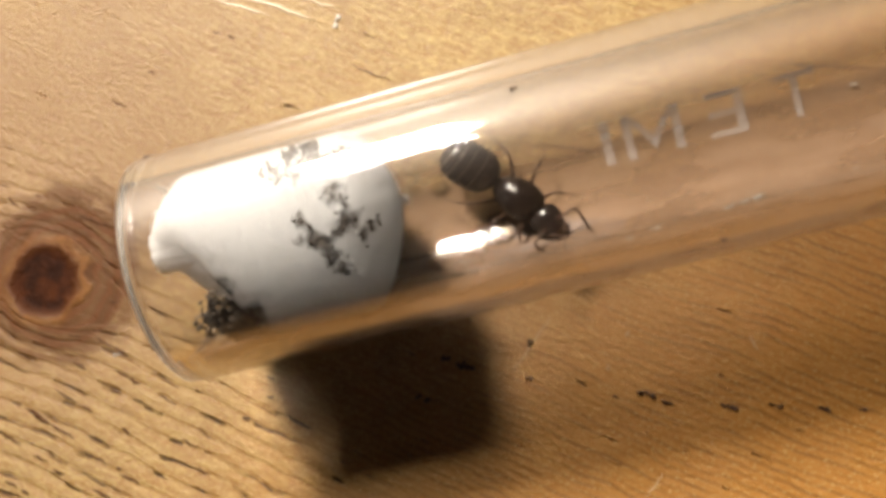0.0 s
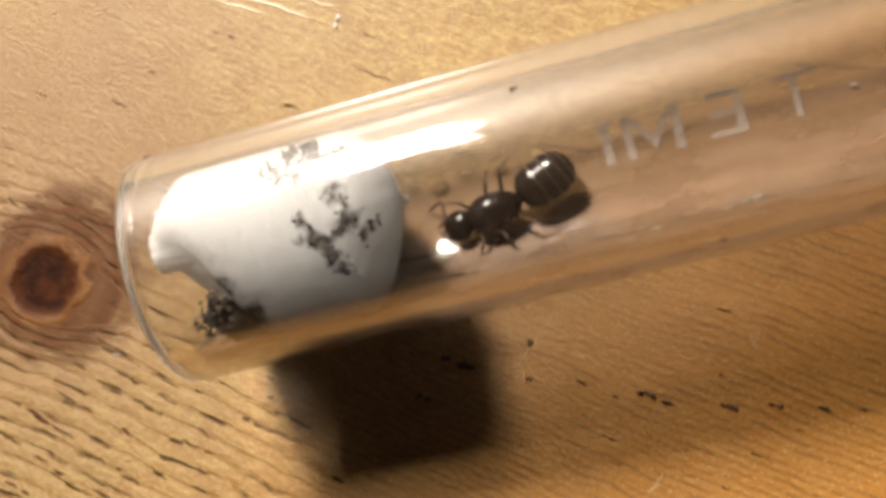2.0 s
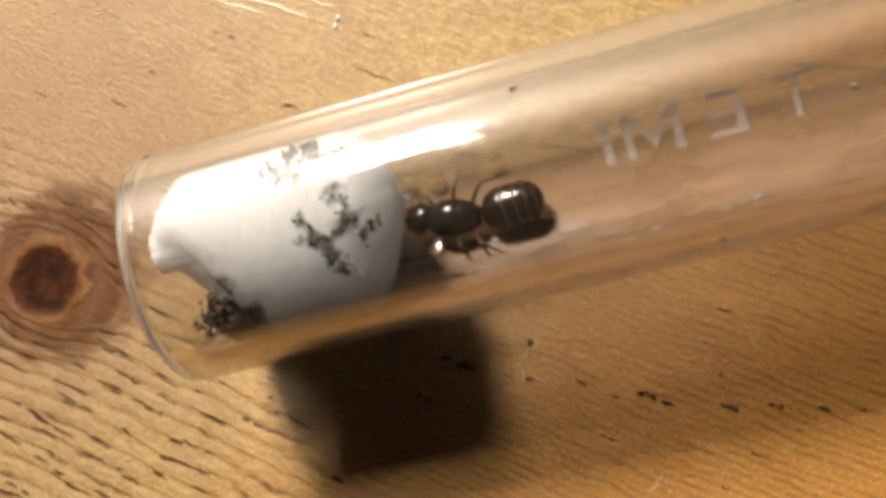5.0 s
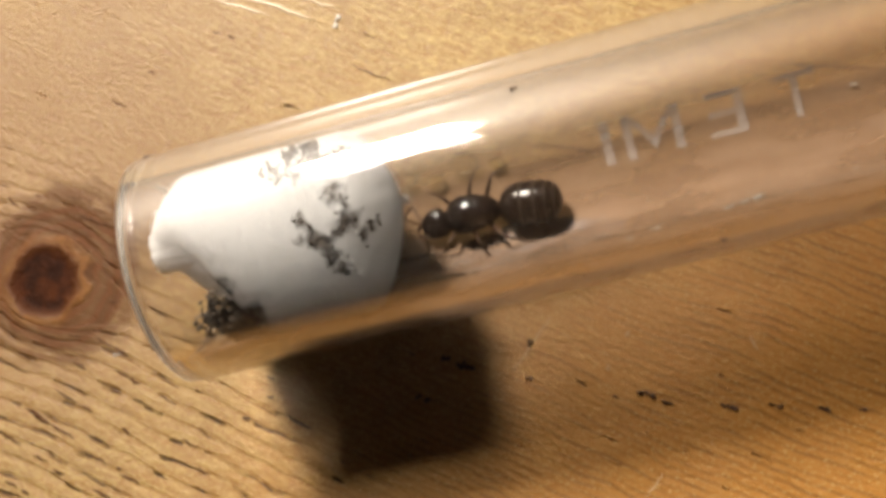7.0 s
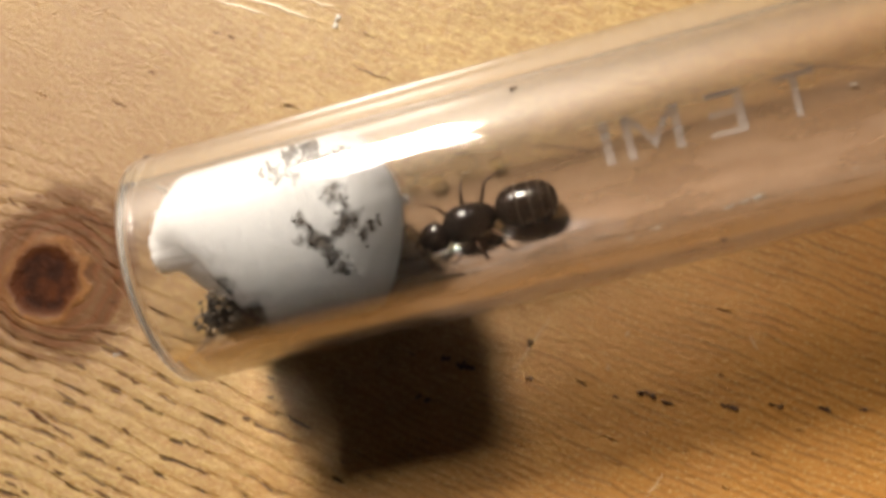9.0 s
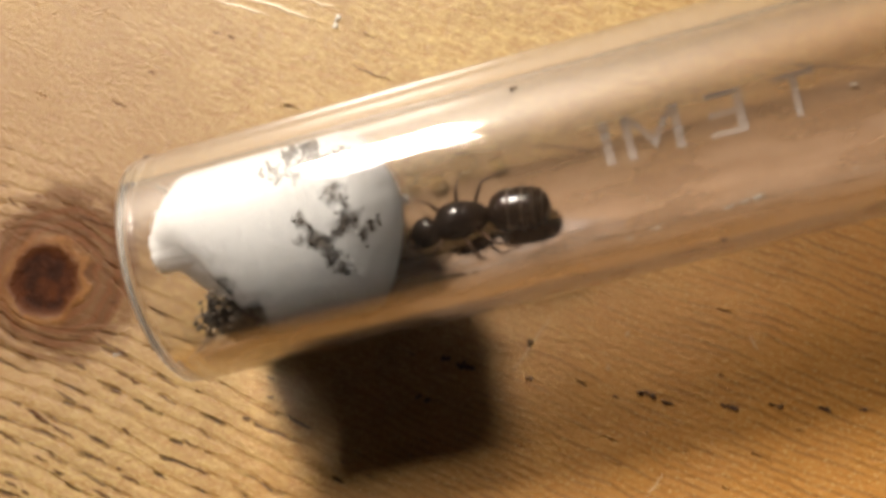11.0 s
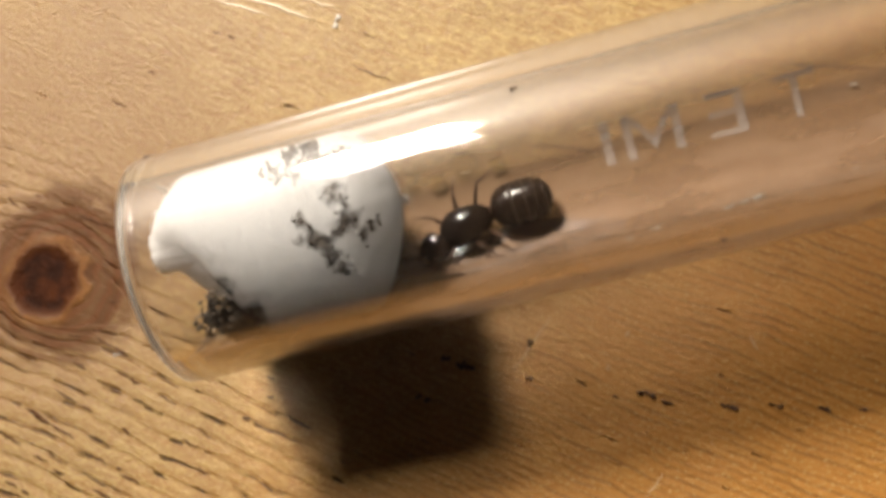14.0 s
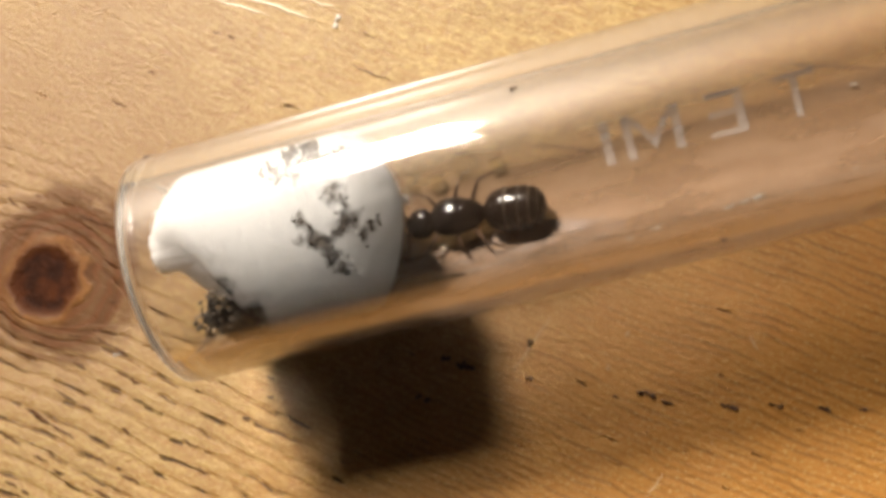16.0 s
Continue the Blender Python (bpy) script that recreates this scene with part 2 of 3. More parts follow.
def plug_point(x, deg):
    """A point of the plug's skin at x mm along the tube and an angle round it (90 is up)."""
    a = math.radians(deg)
    gap = max(0.0, math.cos(a - math.radians(158))) ** 1.5       # the mouth end is torn back on one side
    d0, d1 = max(0.0, x - X0 - 4.0 * gap), max(0.0, X1 - x)
    k0, k1 = min(1.0, d0 / (6.8 + 3.6 * min(0.0, math.sin(a)) - 3.6 * max(0.0, math.cos(a - math.radians(148))) ** 2)), min(1.0, d1 / 4.2)
    k0 = max(k0, 0.04)
    r = 6.4 * (1 - (1 - k0) ** 2.0) ** 0.62 * (1 - (1 - k1) ** 1.8) ** 0.66
    cy = 0.8 * (1 - k0) ** 1.5 + 0.5 * (1 - k1) ** 1.2
    cz = 2.6 * (1 - k0) ** 1.5 + 0.6 * (1 - k1) ** 1.2
    w = noise.noise(Vector((x * 0.3, 2.0 * math.cos(a), 2.0 * math.sin(a)))) * 0.5 + noise.noise(Vector((x * 1.0, 5 * math.cos(a), 5 * math.sin(a) + 9))) * 0.2
    r *= 1 + 0.09 * w * (1.0 - 0.6 * k0 * k1)
    # tufts and pressed folds
    r += 0.22 * noise.noise(Vector((x * 0.55, 3.0 * math.cos(a) + 4, 3.0 * math.sin(a)))) * (1.3 - min(k0, k1))
    y, z = cy + r * math.cos(a), cz + r * math.sin(a)
    fine = noise.noise(Vector((x * 1.6, 9 * math.cos(a) + 5, 9 * math.sin(a)))) + 0.6 * noise.noise(Vector((x * 3.4, 21 * math.cos(a), 21 * math.sin(a) + 3)))
    q, most = math.hypot(y, z), 6.2 - 0.16 * abs(w) - 0.30 * abs(fine)
    if q > most:
        y, z = y * most / q, z * most / q
    lean = min(1.0, max(0.0, (x - 9.0) / 9.0))                    # the inner end leans over
    return Vector((x + lean * (0.18 * z - 0.75), y, RO + z))


# soil on the plug: x mm, angle round the tube (90 is up), size mm
MIDDLE = ((13.9, 85, 0.75), (14.4, 93, 0.5), (14.8, 101, 0.5), (14.2, 104, 0.7), (13.7, 107, 0.6), (11.8, 96, 0.6), (12.0, 107, 0.6),
          (12.6, 111, 0.8), (13.0, 118, 0.6), (13.4, 126, 0.5), (15.1, 115, 0.55), (15.8, 113, 0.5))
TOP = ((10.2, 62, 0.7), (11.6, 52, 0.55), (11.7, 65, 0.65), (12.9, 52, 0.55), (12.7, 62, 0.6), (13.5, 65, 0.6), (14.1, 63, 0.6), (15.0, 61, 0.4))
MOUTH = ((5.5, 133, 0.9), (6.6, 146, 0.9), (5.2, 149, 1.1))
SPOTS = MIDDLE + TOP + MOUTH


def cotton_material():
    m = plain_material("cotton_wool", (0.950, 0.965, 0.985), (0.975, 0.985, 0.998), 0.95, 0.8, relief=0.0006, spec=0.1, sub=1.0)
    nt = m.node_tree
    p = nt.nodes["Principled BSDF"]
    clean = p.inputs["Base Color"].links[0].from_socket
    P = coords(nt)
    stray = node(nt, "ShaderNodeVectorMath", _op="MULTIPLY_ADD", i0=node(nt, "ShaderNodeTexNoise", Vector=P, Scale=0.9, Detail=3.0).outputs["Color"], i1=(2.4, 2.4, 2.4), i2=(-1.2, -1.2, -1.2))
    Q = node(nt, "ShaderNodeVectorMath", _op="ADD", i0=P, i1=stray.outputs[0]).outputs[0]
    stain = None
    # smears of soil rubbed into the fibres
    for x, deg, size in SPOTS:
        d = node(nt, "ShaderNodeVectorMath", _op="DISTANCE", i0=Q, i1=tuple(plug_point(x, deg))).outputs["Value"]
        near = smooth(nt, d, size * 1.45, size * 0.35)
        stain = near if stain is None else calc(nt, "MAXIMUM", stain, near)
    f = calc(nt, "MULTIPLY", stain, smooth(nt, grain(nt, P, 1.3, 4.0, 0.6), 0.16, 0.44))
    nt.links.new(calc(nt, "MULTIPLY_ADD", f, -0.96, 1.0), p.inputs["Subsurface Weight"])
    nt.links.new(blend(nt, calc(nt, "MULTIPLY", f, 0.93), clean, blend(nt, smooth(nt, grain(nt, P, 0.9, 3.0), 0.4, 0.62), (0.030, 0.026, 0.024), (0.13, 0.105, 0.080))), p.inputs["Base Color"])
    return m


COTTON = cotton_material()
COTTON_CLEAN = plain_material("cotton_wool", (0.950, 0.965, 0.985), (0.975, 0.985, 0.998), 0.95, 0.8, relief=0.0006, spec=0.1, sub=0.2)
DRY_SOIL = plain_material("dry_soil", (0.055, 0.044, 0.035), (0.155, 0.125, 0.097), 0.95, 1.0, relief=0.0001)
CRUMB = plain_material("brown_soil", (0.032, 0.027, 0.023), (0.085, 0.070, 0.056), 0.9, 1.2, relief=0.0001)
SOIL = plain_material("dark_soil", (0.045, 0.021, 0.011), (0.13, 0.068, 0.036), 0.85, 3.0, relief=0.0001)
PRINT = print_material()
CHITIN = plain_material("black_chitin", (0.009, 0.006, 0.005), (0.017, 0.011, 0.009), 0.17, 4.0, relief=0.00001, spec=0.45)
CHITIN_BROWN = plain_material("brown_chitin", (0.012, 0.007, 0.005), (0.022, 0.013, 0.009), 0.17, 5.0, spec=0.4)
LEG = plain_material("leg_chitin", (0.045, 0.022, 0.012), (0.08, 0.04, 0.02), 0.35, 4.0, spec=0.4)
BANDS = plain_material("brown_membrane", (0.020, 0.013, 0.009), (0.038, 0.026, 0.016), 0.3, 5.0)
WALLPAINT = plain_material("wall_paint", (0.10, 0.09, 0.075), (0.12, 0.11, 0.095), 0.8, 0.004)
SCORE = plain_material("raw_wood_score", (0.48, 0.34, 0.18), (0.56, 0.41, 0.24), 0.35, 2.0)
PORE = plain_material("dark_pore", (0.050, 0.022, 0.010), (0.11, 0.050, 0.022), 0.8, 2.0, spec=0.1)
GLARE = plain_material("glare_white", (0.66, 0.6, 0.5), (0.75, 0.7, 0.62), 0.2, 3.0)
DUST = plain_material("pale_dust", (0.42, 0.38, 0.32), (0.55, 0.5, 0.43), 0.8, 4.0)


# ---- mesh helpers ----
def mesh_object(name, bm, mat, flat=False):
    me = bpy.data.meshes.new(name)
    bm.normal_update()
    bm.to_mesh(me)
    bm.free()
    if not flat:
        me.polygons.foreach_set("use_smooth", [True] * len(me.polygons))
    me.materials.append(mat)
    ob = new(name, me)
    return ob


def part(name, bm, mat, parent, label="", at=None, flat=False):
    ob = mesh_object(name, bm, mat, flat)
    ob.parent = parent
    if at is not None:
        ob.matrix_basis = at
    return tagged(ob, label=label)


def skin(bm, rings, cap=True):
    """Joins rings of points of equal count into a closed skin."""
    rows = [[bm.verts.new(q) for q in ring] for ring in rings]
    n = len(rows[0])
    for a, b in zip(rows, rows[1:]):
        for i in range(n):
            bm.faces.new((a[i], a[(i + 1) % n], b[(i + 1) % n], b[i]))
    if cap:
        bm.faces.new(rows[0][::-1])
        bm.faces.new(rows[-1])
    return rows


def body(sections, n=28, sub=6):
    """A rounded body along x from sections (x, half width, half height, centre height) in mm, smoothed between."""
    bm = bmesh.new()
    a = np.array(sections, float)
    t = np.linspace(0, len(a) - 1, (len(a) - 1) * sub + 1)
    rings = []
    for q in t:
        i = min(int(q), len(a) - 2)
        f = q - i
        p0, p1, p2, p3 = a[max(i - 1, 0)], a[i], a[i + 1], a[min(i + 2, len(a) - 1)]
        c = 0.5 * (2 * p1 + (p2 - p0) * f + (2 * p0 - 5 * p1 + 4 * p2 - p3) * f * f + (3 * p1 - p0 - 3 * p2 + p3) * f ** 3)
        x, w, h, z = c[0], max(c[1], 0.02), max(c[2], 0.02), c[3]
        rings.append([Vector((x, w * math.cos(k), z + h * math.sin(k))) * MM for k in np.linspace(0, 2 * math.pi, n, endpoint=False)])
    skin(bm, rings)
    bmesh.ops.recalc_face_normals(bm, faces=bm.faces)
    return bm


def egg(sx, sy, sz, centre=(0, 0, 0), seg=16):
    bm = bmesh.new()
    bmesh.ops.create_uvsphere(bm, u_segments=seg, v_segments=seg // 2, radius=1,
                              matrix=Matrix.Translation(Vector(centre) * MM) @ Matrix.Diagonal((sx * MM, sy * MM, sz * MM, 1)))
    return bm


def pipe(points, radii, n=8, bm=None):
    """A round tapered limb through points, mm."""
    bm = bm or bmesh.new()
    pts = [Vector(q) for q in points]
    rings = []
    for i, q in enumerate(pts):
        d = (pts[min(i + 1, len(pts) - 1)] - pts[max(i - 1, 0)]).normalized()
        e = d.orthogonal().normalized() if not rings else (e - d * e.dot(d)).normalized()
        f = d.cross(e)
        rings.append([(q + (e * math.cos(k) + f * math.sin(k)) * radii[i]) * MM for k in np.linspace(0, 2 * math.pi, n, endpoint=False)])
    skin(bm, rings)
    bmesh.ops.recalc_face_normals(bm, faces=bm.faces)
    return bm


def box(lo, hi):
    bm = bmesh.new()
    c = (Vector(lo) + Vector(hi)) / 2
    bmesh.ops.create_cube(bm, size=1, matrix=Matrix.Translation(c) @ Matrix.Diagonal((*(Vector(hi) - Vector(lo)), 1)))
    return bm


# ---- the room: tabletop, plain walls, ceiling ----
ROOM = 1.2
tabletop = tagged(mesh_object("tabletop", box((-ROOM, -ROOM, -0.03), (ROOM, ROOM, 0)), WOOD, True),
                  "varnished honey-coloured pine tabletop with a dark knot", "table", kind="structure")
for name, lo, hi in (("wall_north", (-ROOM, ROOM, -0.03), (ROOM, ROOM + 0.1, 1.5)), ("wall_south", (-ROOM, -ROOM - 0.1, -0.03), (ROOM, -ROOM, 1.5)),
                     ("wall_east", (ROOM, -ROOM - 0.1, -0.03), (ROOM + 0.1, ROOM + 0.1, 1.5)), ("wall_west", (-ROOM - 0.1, -ROOM - 0.1, -0.03), (-ROOM, ROOM + 0.1, 1.5))):
    tagged(mesh_object(name, box(lo, hi), WALLPAINT, True), "plain dim brown painted room wall", "wall", kind="structure")
tagged(mesh_object("ceiling", box((-ROOM - 0.1, -ROOM - 0.1, 1.5), (ROOM + 0.1, ROOM + 0.1, 1.6)), WALLPAINT, True),
       "plain dim brown painted ceiling", "ceiling", kind="structure")

# ---- the glass test tube, lying on the wood along x, its open end at x = 0 ----


def tube_bmesh(n=160):
    prof = []
    wall = RO - RI
    edge = 0.22                                    # cut lip with softened edges
    for k in np.linspace(0, math.pi / 2, 7):
        prof.append((edge - edge * math.sin(k), RI + edge - edge * math.cos(k)))
    for k in np.linspace(math.pi / 2, math.pi, 7):
        prof.append((edge - edge * math.sin(k), RO - edge - edge * math.cos(k)))
    inner = [(0.4, RI), (0.8, RI)] + [(x, RI) for x in np.linspace(2, LENGTH - RO, 40)]
    inner += [(LENGTH - RO + RI * math.sin(k), max(RI * math.cos(k), 0.01)) for k in np.linspace(0.1, math.pi / 2, 14)]
    outer = [(0.4, RO), (0.8, RO)] + [(x, RO) for x in np.linspace(2, LENGTH - RO, 40)]
    outer += [(LENGTH - RO + RO * math.sin(k), max(RO * math.cos(k), 0.01)) for k in np.linspace(0.1, math.pi / 2, 14)]
    path = inner[::-1] + prof + outer
    bm = bmesh.new()
    rings = [[Vector((x, r * math.cos(k), RO + r * math.sin(k))) * MM for k in np.linspace(0, 2 * math.pi, n, endpoint=False)] for x, r in path]
    skin(bm, rings)
    bmesh.ops.recalc_face_normals(bm, faces=bm.faces)
    return bm


test_tube = tagged(new("test_tube"), "clear thick-walled glass test tube with white lettering, lying on the wood", "test tube")
test_tube.location = (0, 0, 0.00002)
glass_wall = part("glass_wall", tube_bmesh(), GLASS, test_tube, "clear glass wall with a frosted cut lip")
glass_wall.data.materials.append(FROSTED)
for f in glass_wall.data.polygons:
    if f.center.x < 0.0002:
        f.material_index = 1
glass_wall.visible_shadow = False               # the lamp shines in; the shell added below casts the tube's shadow instead



def film_bmesh(n=96):
    bm = bmesh.new()
    xs = [2.0 + (LENGTH - RO - 4.0) * i / 40 for i in range(41)]
    skin(bm, [[Vector((x, (RI + 0.04) * math.cos(k), RO + (RI + 0.04) * math.sin(k))) * MM for k in np.linspace(0, 2 * math.pi, n, endpoint=False)] for x in xs], cap=False)
    return bm


def gloss_bmesh(n=128):
    bm = bmesh.new()
    r = RO + 0.03
    prof = [(x, r) for x in np.linspace(0.3, LENGTH - RO, 30)] + [(LENGTH - RO + r * math.sin(k), max(r * math.cos(k), 0.01)) for k in np.linspace(0.1, math.pi / 2, 12)]
    skin(bm, [[Vector((x, q * math.cos(k), RO + q * math.sin(k))) * MM for k in np.linspace(0, 2 * math.pi, n, endpoint=False)] for x, q in prof], cap=False)
    bmesh.ops.recalc_face_normals(bm, faces=bm.faces)
    return bm


# added shell that dims the lamplight, so that the tube casts a shadow
part("shading_shell", gloss_bmesh(), GLOSS, test_tube, "glossy shell added round the glass to cast its shadow")
# its tan layer shades the wood and stands for light gathered under the tube
part("dust_shade_film", film_bmesh(), FILM, test_tube, "thin film inside the glass, a trace of dust with tan shading added")


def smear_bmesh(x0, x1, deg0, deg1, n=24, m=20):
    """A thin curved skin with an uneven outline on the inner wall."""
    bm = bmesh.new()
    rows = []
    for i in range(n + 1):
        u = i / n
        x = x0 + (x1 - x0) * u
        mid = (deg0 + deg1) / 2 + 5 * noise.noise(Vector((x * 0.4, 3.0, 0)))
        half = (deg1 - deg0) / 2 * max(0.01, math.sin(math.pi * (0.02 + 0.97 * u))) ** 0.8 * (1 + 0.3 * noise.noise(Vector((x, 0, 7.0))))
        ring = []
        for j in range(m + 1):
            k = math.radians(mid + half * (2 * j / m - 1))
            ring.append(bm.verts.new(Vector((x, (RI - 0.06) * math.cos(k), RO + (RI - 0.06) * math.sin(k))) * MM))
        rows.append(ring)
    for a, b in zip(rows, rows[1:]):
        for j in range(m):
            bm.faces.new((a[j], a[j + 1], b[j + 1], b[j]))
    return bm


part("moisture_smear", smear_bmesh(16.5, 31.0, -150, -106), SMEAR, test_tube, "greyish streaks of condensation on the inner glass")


def letter(ch, x, wide):
    """One printed letter on the underside of the tube, read from below."""
    cu = bpy.data.curves.new("letter", "FONT")
    cu.body, cu.size, cu.align_x, cu.extrude, cu.resolution_u = ch, 5.5, "CENTER", 0.0, 6
    tmp = new("letter", cu)
    me = bpy.data.meshes.new_from_object(tmp.evaluated_get(bpy.context.evaluated_depsgraph_get()))
    bpy.data.objects.remove(tmp)
    bm = bmesh.new()
    bm.from_mesh(me)
    bpy.data.meshes.remove(me)
    bmesh.ops.subdivide_edges(bm, edges=bm.edges, cuts=3, use_grid_fill=True)
    r = RO + 0.01
    for q in bm.verts:
        up = q.co.y
        if ch == "M":                     # its middle strokes meet low down
            up = 4.0 - (4.0 - up) * (1 + 0.4 * max(0.0, 1 - abs(q.co.x) / 1.3))
        a = (up + 1.2) / r
        q.co = Vector((x - q.co.x * wide, r * math.sin(a), RO - r * math.cos(a))) * MM
    return part("letter", bm, PRINT, test_tube, "white printed letter", flat=True)


for ch, x, wide in (("T", 44.3, 0.92), ("E", 39.6, 1.2), ("M", 34.3, 1.17), ("I", 31.0, 1.25)):
    letter(ch, x, wide)


# ---- the cotton plug near the mouth ----
def plug_bmesh(n=190, m=160):
    bm = bmesh.new()
    xs = [X0 + (X1 - X0) * (0.5 - 0.5 * math.cos(math.pi * (0.006 + 0.988 * i / m))) for i in range(m + 1)]
    skin(bm, [[plug_point(x, 360 * k / n) * MM for k in range(n)] for x in xs])
    bmesh.ops.recalc_face_normals(bm, faces=bm.faces)
    return bm


cotton = tagged(new("cotton_plug"), "white cotton wool plug stained with soil inside the tube", "cotton plug")
cotton_body = part("cotton_body", plug_bmesh(), COTTON, cotton)


def fuzz_bmesh(count=900):
    """Loose fibres that stand off the skin of the plug."""
    rng = random.Random(5)
    bm = bmesh.new()
    for _ in range(count):
        x = rng.choice((rng.uniform(0.6, 6), rng.uniform(0.6, 18), rng.uniform(14, 18.1)))
        deg = rng.uniform(0, 360)
        q = plug_point(x, deg)
        out = (q - Vector((min(max(x, 5), 14), 0, RO))).normalized()
        d = Vector((rng.gauss(0, 1), rng.gauss(0, 1), rng.gauss(0, 1))).normalized()
        ln = rng.uniform(0.4, 1.5)
        pts = []
        for i in range(4):
            c = q + d * ln * (i / 3 - 0.5) + out * (0.22 * math.sin(math.pi * i / 3) - 0.04)
            v = Vector((0, c.y, c.z - RO))
            if v.length > 6.22:
                c -= v.normalized() * (v.length - 6.22)
            pts.append(c)
        raw_pipe(bm, pts, 0.012)
    return bm


def raw_pipe(bm, points, r):
    """A thin three-sided strand, without the slow clean-up of a whole mesh."""
    rows = []
    for i, q in enumerate(points):
        d = (points[min(i + 1, len(points) - 1)] - points[max(i - 1, 0)]).normalized()
        e = d.orthogonal().normalized()
        f = d.cross(e)
        rows.append([bm.verts.new((q + (e * math.cos(k) + f * math.sin(k)) * r) * MM) for k in (0, 2.1, 4.2)])
    for a, b in zip(rows, rows[1:]):
        for i in range(3):
            bm.faces.new((a[i], a[(i + 1) % 3], b[(i + 1) % 3], b[i]))


tagged(part("fibres", fuzz_bmesh(), COTTON_CLEAN, cotton, "loose white cotton fibres"), kind="stuff")


# ---- soil crumbs stuck to the plug ----
def crumb_into(bm, at, size, rng):
    m = Matrix.Translation(at * MM) @ Euler([rng.uniform(0, 6) for _ in range(3)]).to_matrix().to_4x4() @ Matrix.Diagonal(
        (size * MM * rng.uniform(0.7, 2.0), size * MM * rng.uniform(0.6, 1.1), size * MM * rng.uniform(0.4, 0.8), 1))
    got = bmesh.ops.create_icosphere(bm, subdivisions=1, radius=1, matrix=m)
    for v in got["verts"]:
        v.co += Vector((rng.uniform(-1, 1), rng.uniform(-1, 1), rng.uniform(-1, 1))) * size * 0.16 * MM


def soil_patch(centres, seed, on_wall=False):
    """centres: x mm, angle, spread mm, number, size; on the skin of the plug, or on the glass beside it."""
    rng = random.Random(seed)
    bm = bmesh.new()
    for x, deg, spread, count, size in centres:
        for _ in range(count):
            xx = min(max(x + rng.gauss(0, spread), X0 + 0.1), X1 - 0.1)
            q = plug_point(xx, deg + math.degrees(rng.gauss(0, spread) / 6.2))
            v = Vector((0, q.y, q.z - RO))
            q -= v.normalized() * 0.10
            if on_wall:
                k = math.radians(deg) + rng.gauss(0, spread) / 6.2
                r = rng.uniform(4.9, 6.05)
                q = Vector((xx, r * math.cos(k), RO + r * math.sin(k)))
            crumb_into(bm, q, size * rng.uniform(0.5, 1.5) * (0.85 if on_wall else 1.35), rng)
    return bm


for seed, spots in ((1, [(x, d, e * 0.55, round(10 + 12 * e), 0.17) for x, d, e in TOP]),
                    (2, [(x, d, e * 0.55, round(5 + 7 * e), 0.12) for x, d, e in MIDDLE]),
                    (3, [(4.4, 134, 0.4, 50, 0.18), (3.6, 146, 0.5, 60, 0.2), (4.8, 147, 0.6, 70, 0.2), (5.9, 148, 0.6, 60, 0.19), (4.4, 158, 0.6, 60, 0.2), (6.8, 154, 0.5, 60, 0.17), (5.2, 162, 0.7, 70, 0.18), (7.6, 160, 0.6, 50, 0.16), (6.2, 142, 0.5, 40, 0.16)])):
    ob = mesh_object("soil_crumbs", soil_patch(spots, seed, seed == 3), DRY_SOIL if seed == 3 else CRUMB, True)
    tagged(ob, "dark brown soil crumbs stuck to the white cotton", "soil", kind="stuff")


# ---- small dirt on the wood and the glass ----
def crumb_thing(name, x, y, z, size, mat, label, category, group, seed, length=1.0, turn=0.0):
    rng = random.Random(seed)
    bm = bmesh.new()
    n = max(1, round(length * 3))
    for i in range(n):
        u = (i / max(1, n - 1) - 0.5) * length * size * 2.4 if n > 1 else 0.0
        crumb_into(bm, Vector((u, rng.uniform(-0.3, 0.3) * size, size * 0.3)), size * rng.uniform(0.6, 1.0), rng)
    low = min(v.co.z for v in bm.verts)
    for v in bm.verts:
        v.co.z = (v.co.z - low) * 0.45
    ob = mesh_object(name, bm, mat, True)
    ob.matrix_basis = pose(x * MM, y * MM, z * MM, 0, 0, turn)
    return tagged(ob, label, category, group)


for i, (x, y, size, length) in enumerate(((2.8, -7.9, 0.22, 0.6), (2.5, -9.2, 0.2, 0.6), (0.3, -10.4, 0.15, 1.0), (13.9, -11.9, 0.34, 0.8), (17.4, -10.4, 0.3, 1.3),
                                          (16.1, -9.5, 0.24, 0.5), (22.4, -9.7, 0.18, 0.5), (21.7, -12.2, 0.2, 0.6), (27.3, -14.8, 0.15, 0.5), (29.5, -15.0, 0.34, 1.0), (30.7, -15.9, 0.17, 1.5))):
    crumb_thing("dark_crumb", x, y, 0, size * 1.1, SOIL, "tiny dark brown crumb of dirt on the wood", "crumb", "crumbs on the table", 30 + i, length, -25)
for i, (x, y, size, length) in enumerate(((34.7, -17.1, 0.19, 1.4), (37.7, -17.7, 0.16, 1.4), (40.7, -18.6, 0.13, 1.6), (43.1, -19.2, 0.12, 0.6))):
    crumb_thing("dark_splinter", x, y, 0, size * 1.3, SOIL, "dark splinter caught in the grain of the wood", "splinter", "splinters in the wood", 60 + i, length, -28)
# a streak of glare on the varnish, put in as a pale shiny speck
for i, (x, y, size) in enumerate(((13.1, 18.0, 0.26),)):
    crumb_thing("pale_speck", x, y, 0, size, GLARE, "pale shiny speck painted for a glare on the wood", "speck", "pale specks on the table", 80 + i, 1.2, 60)
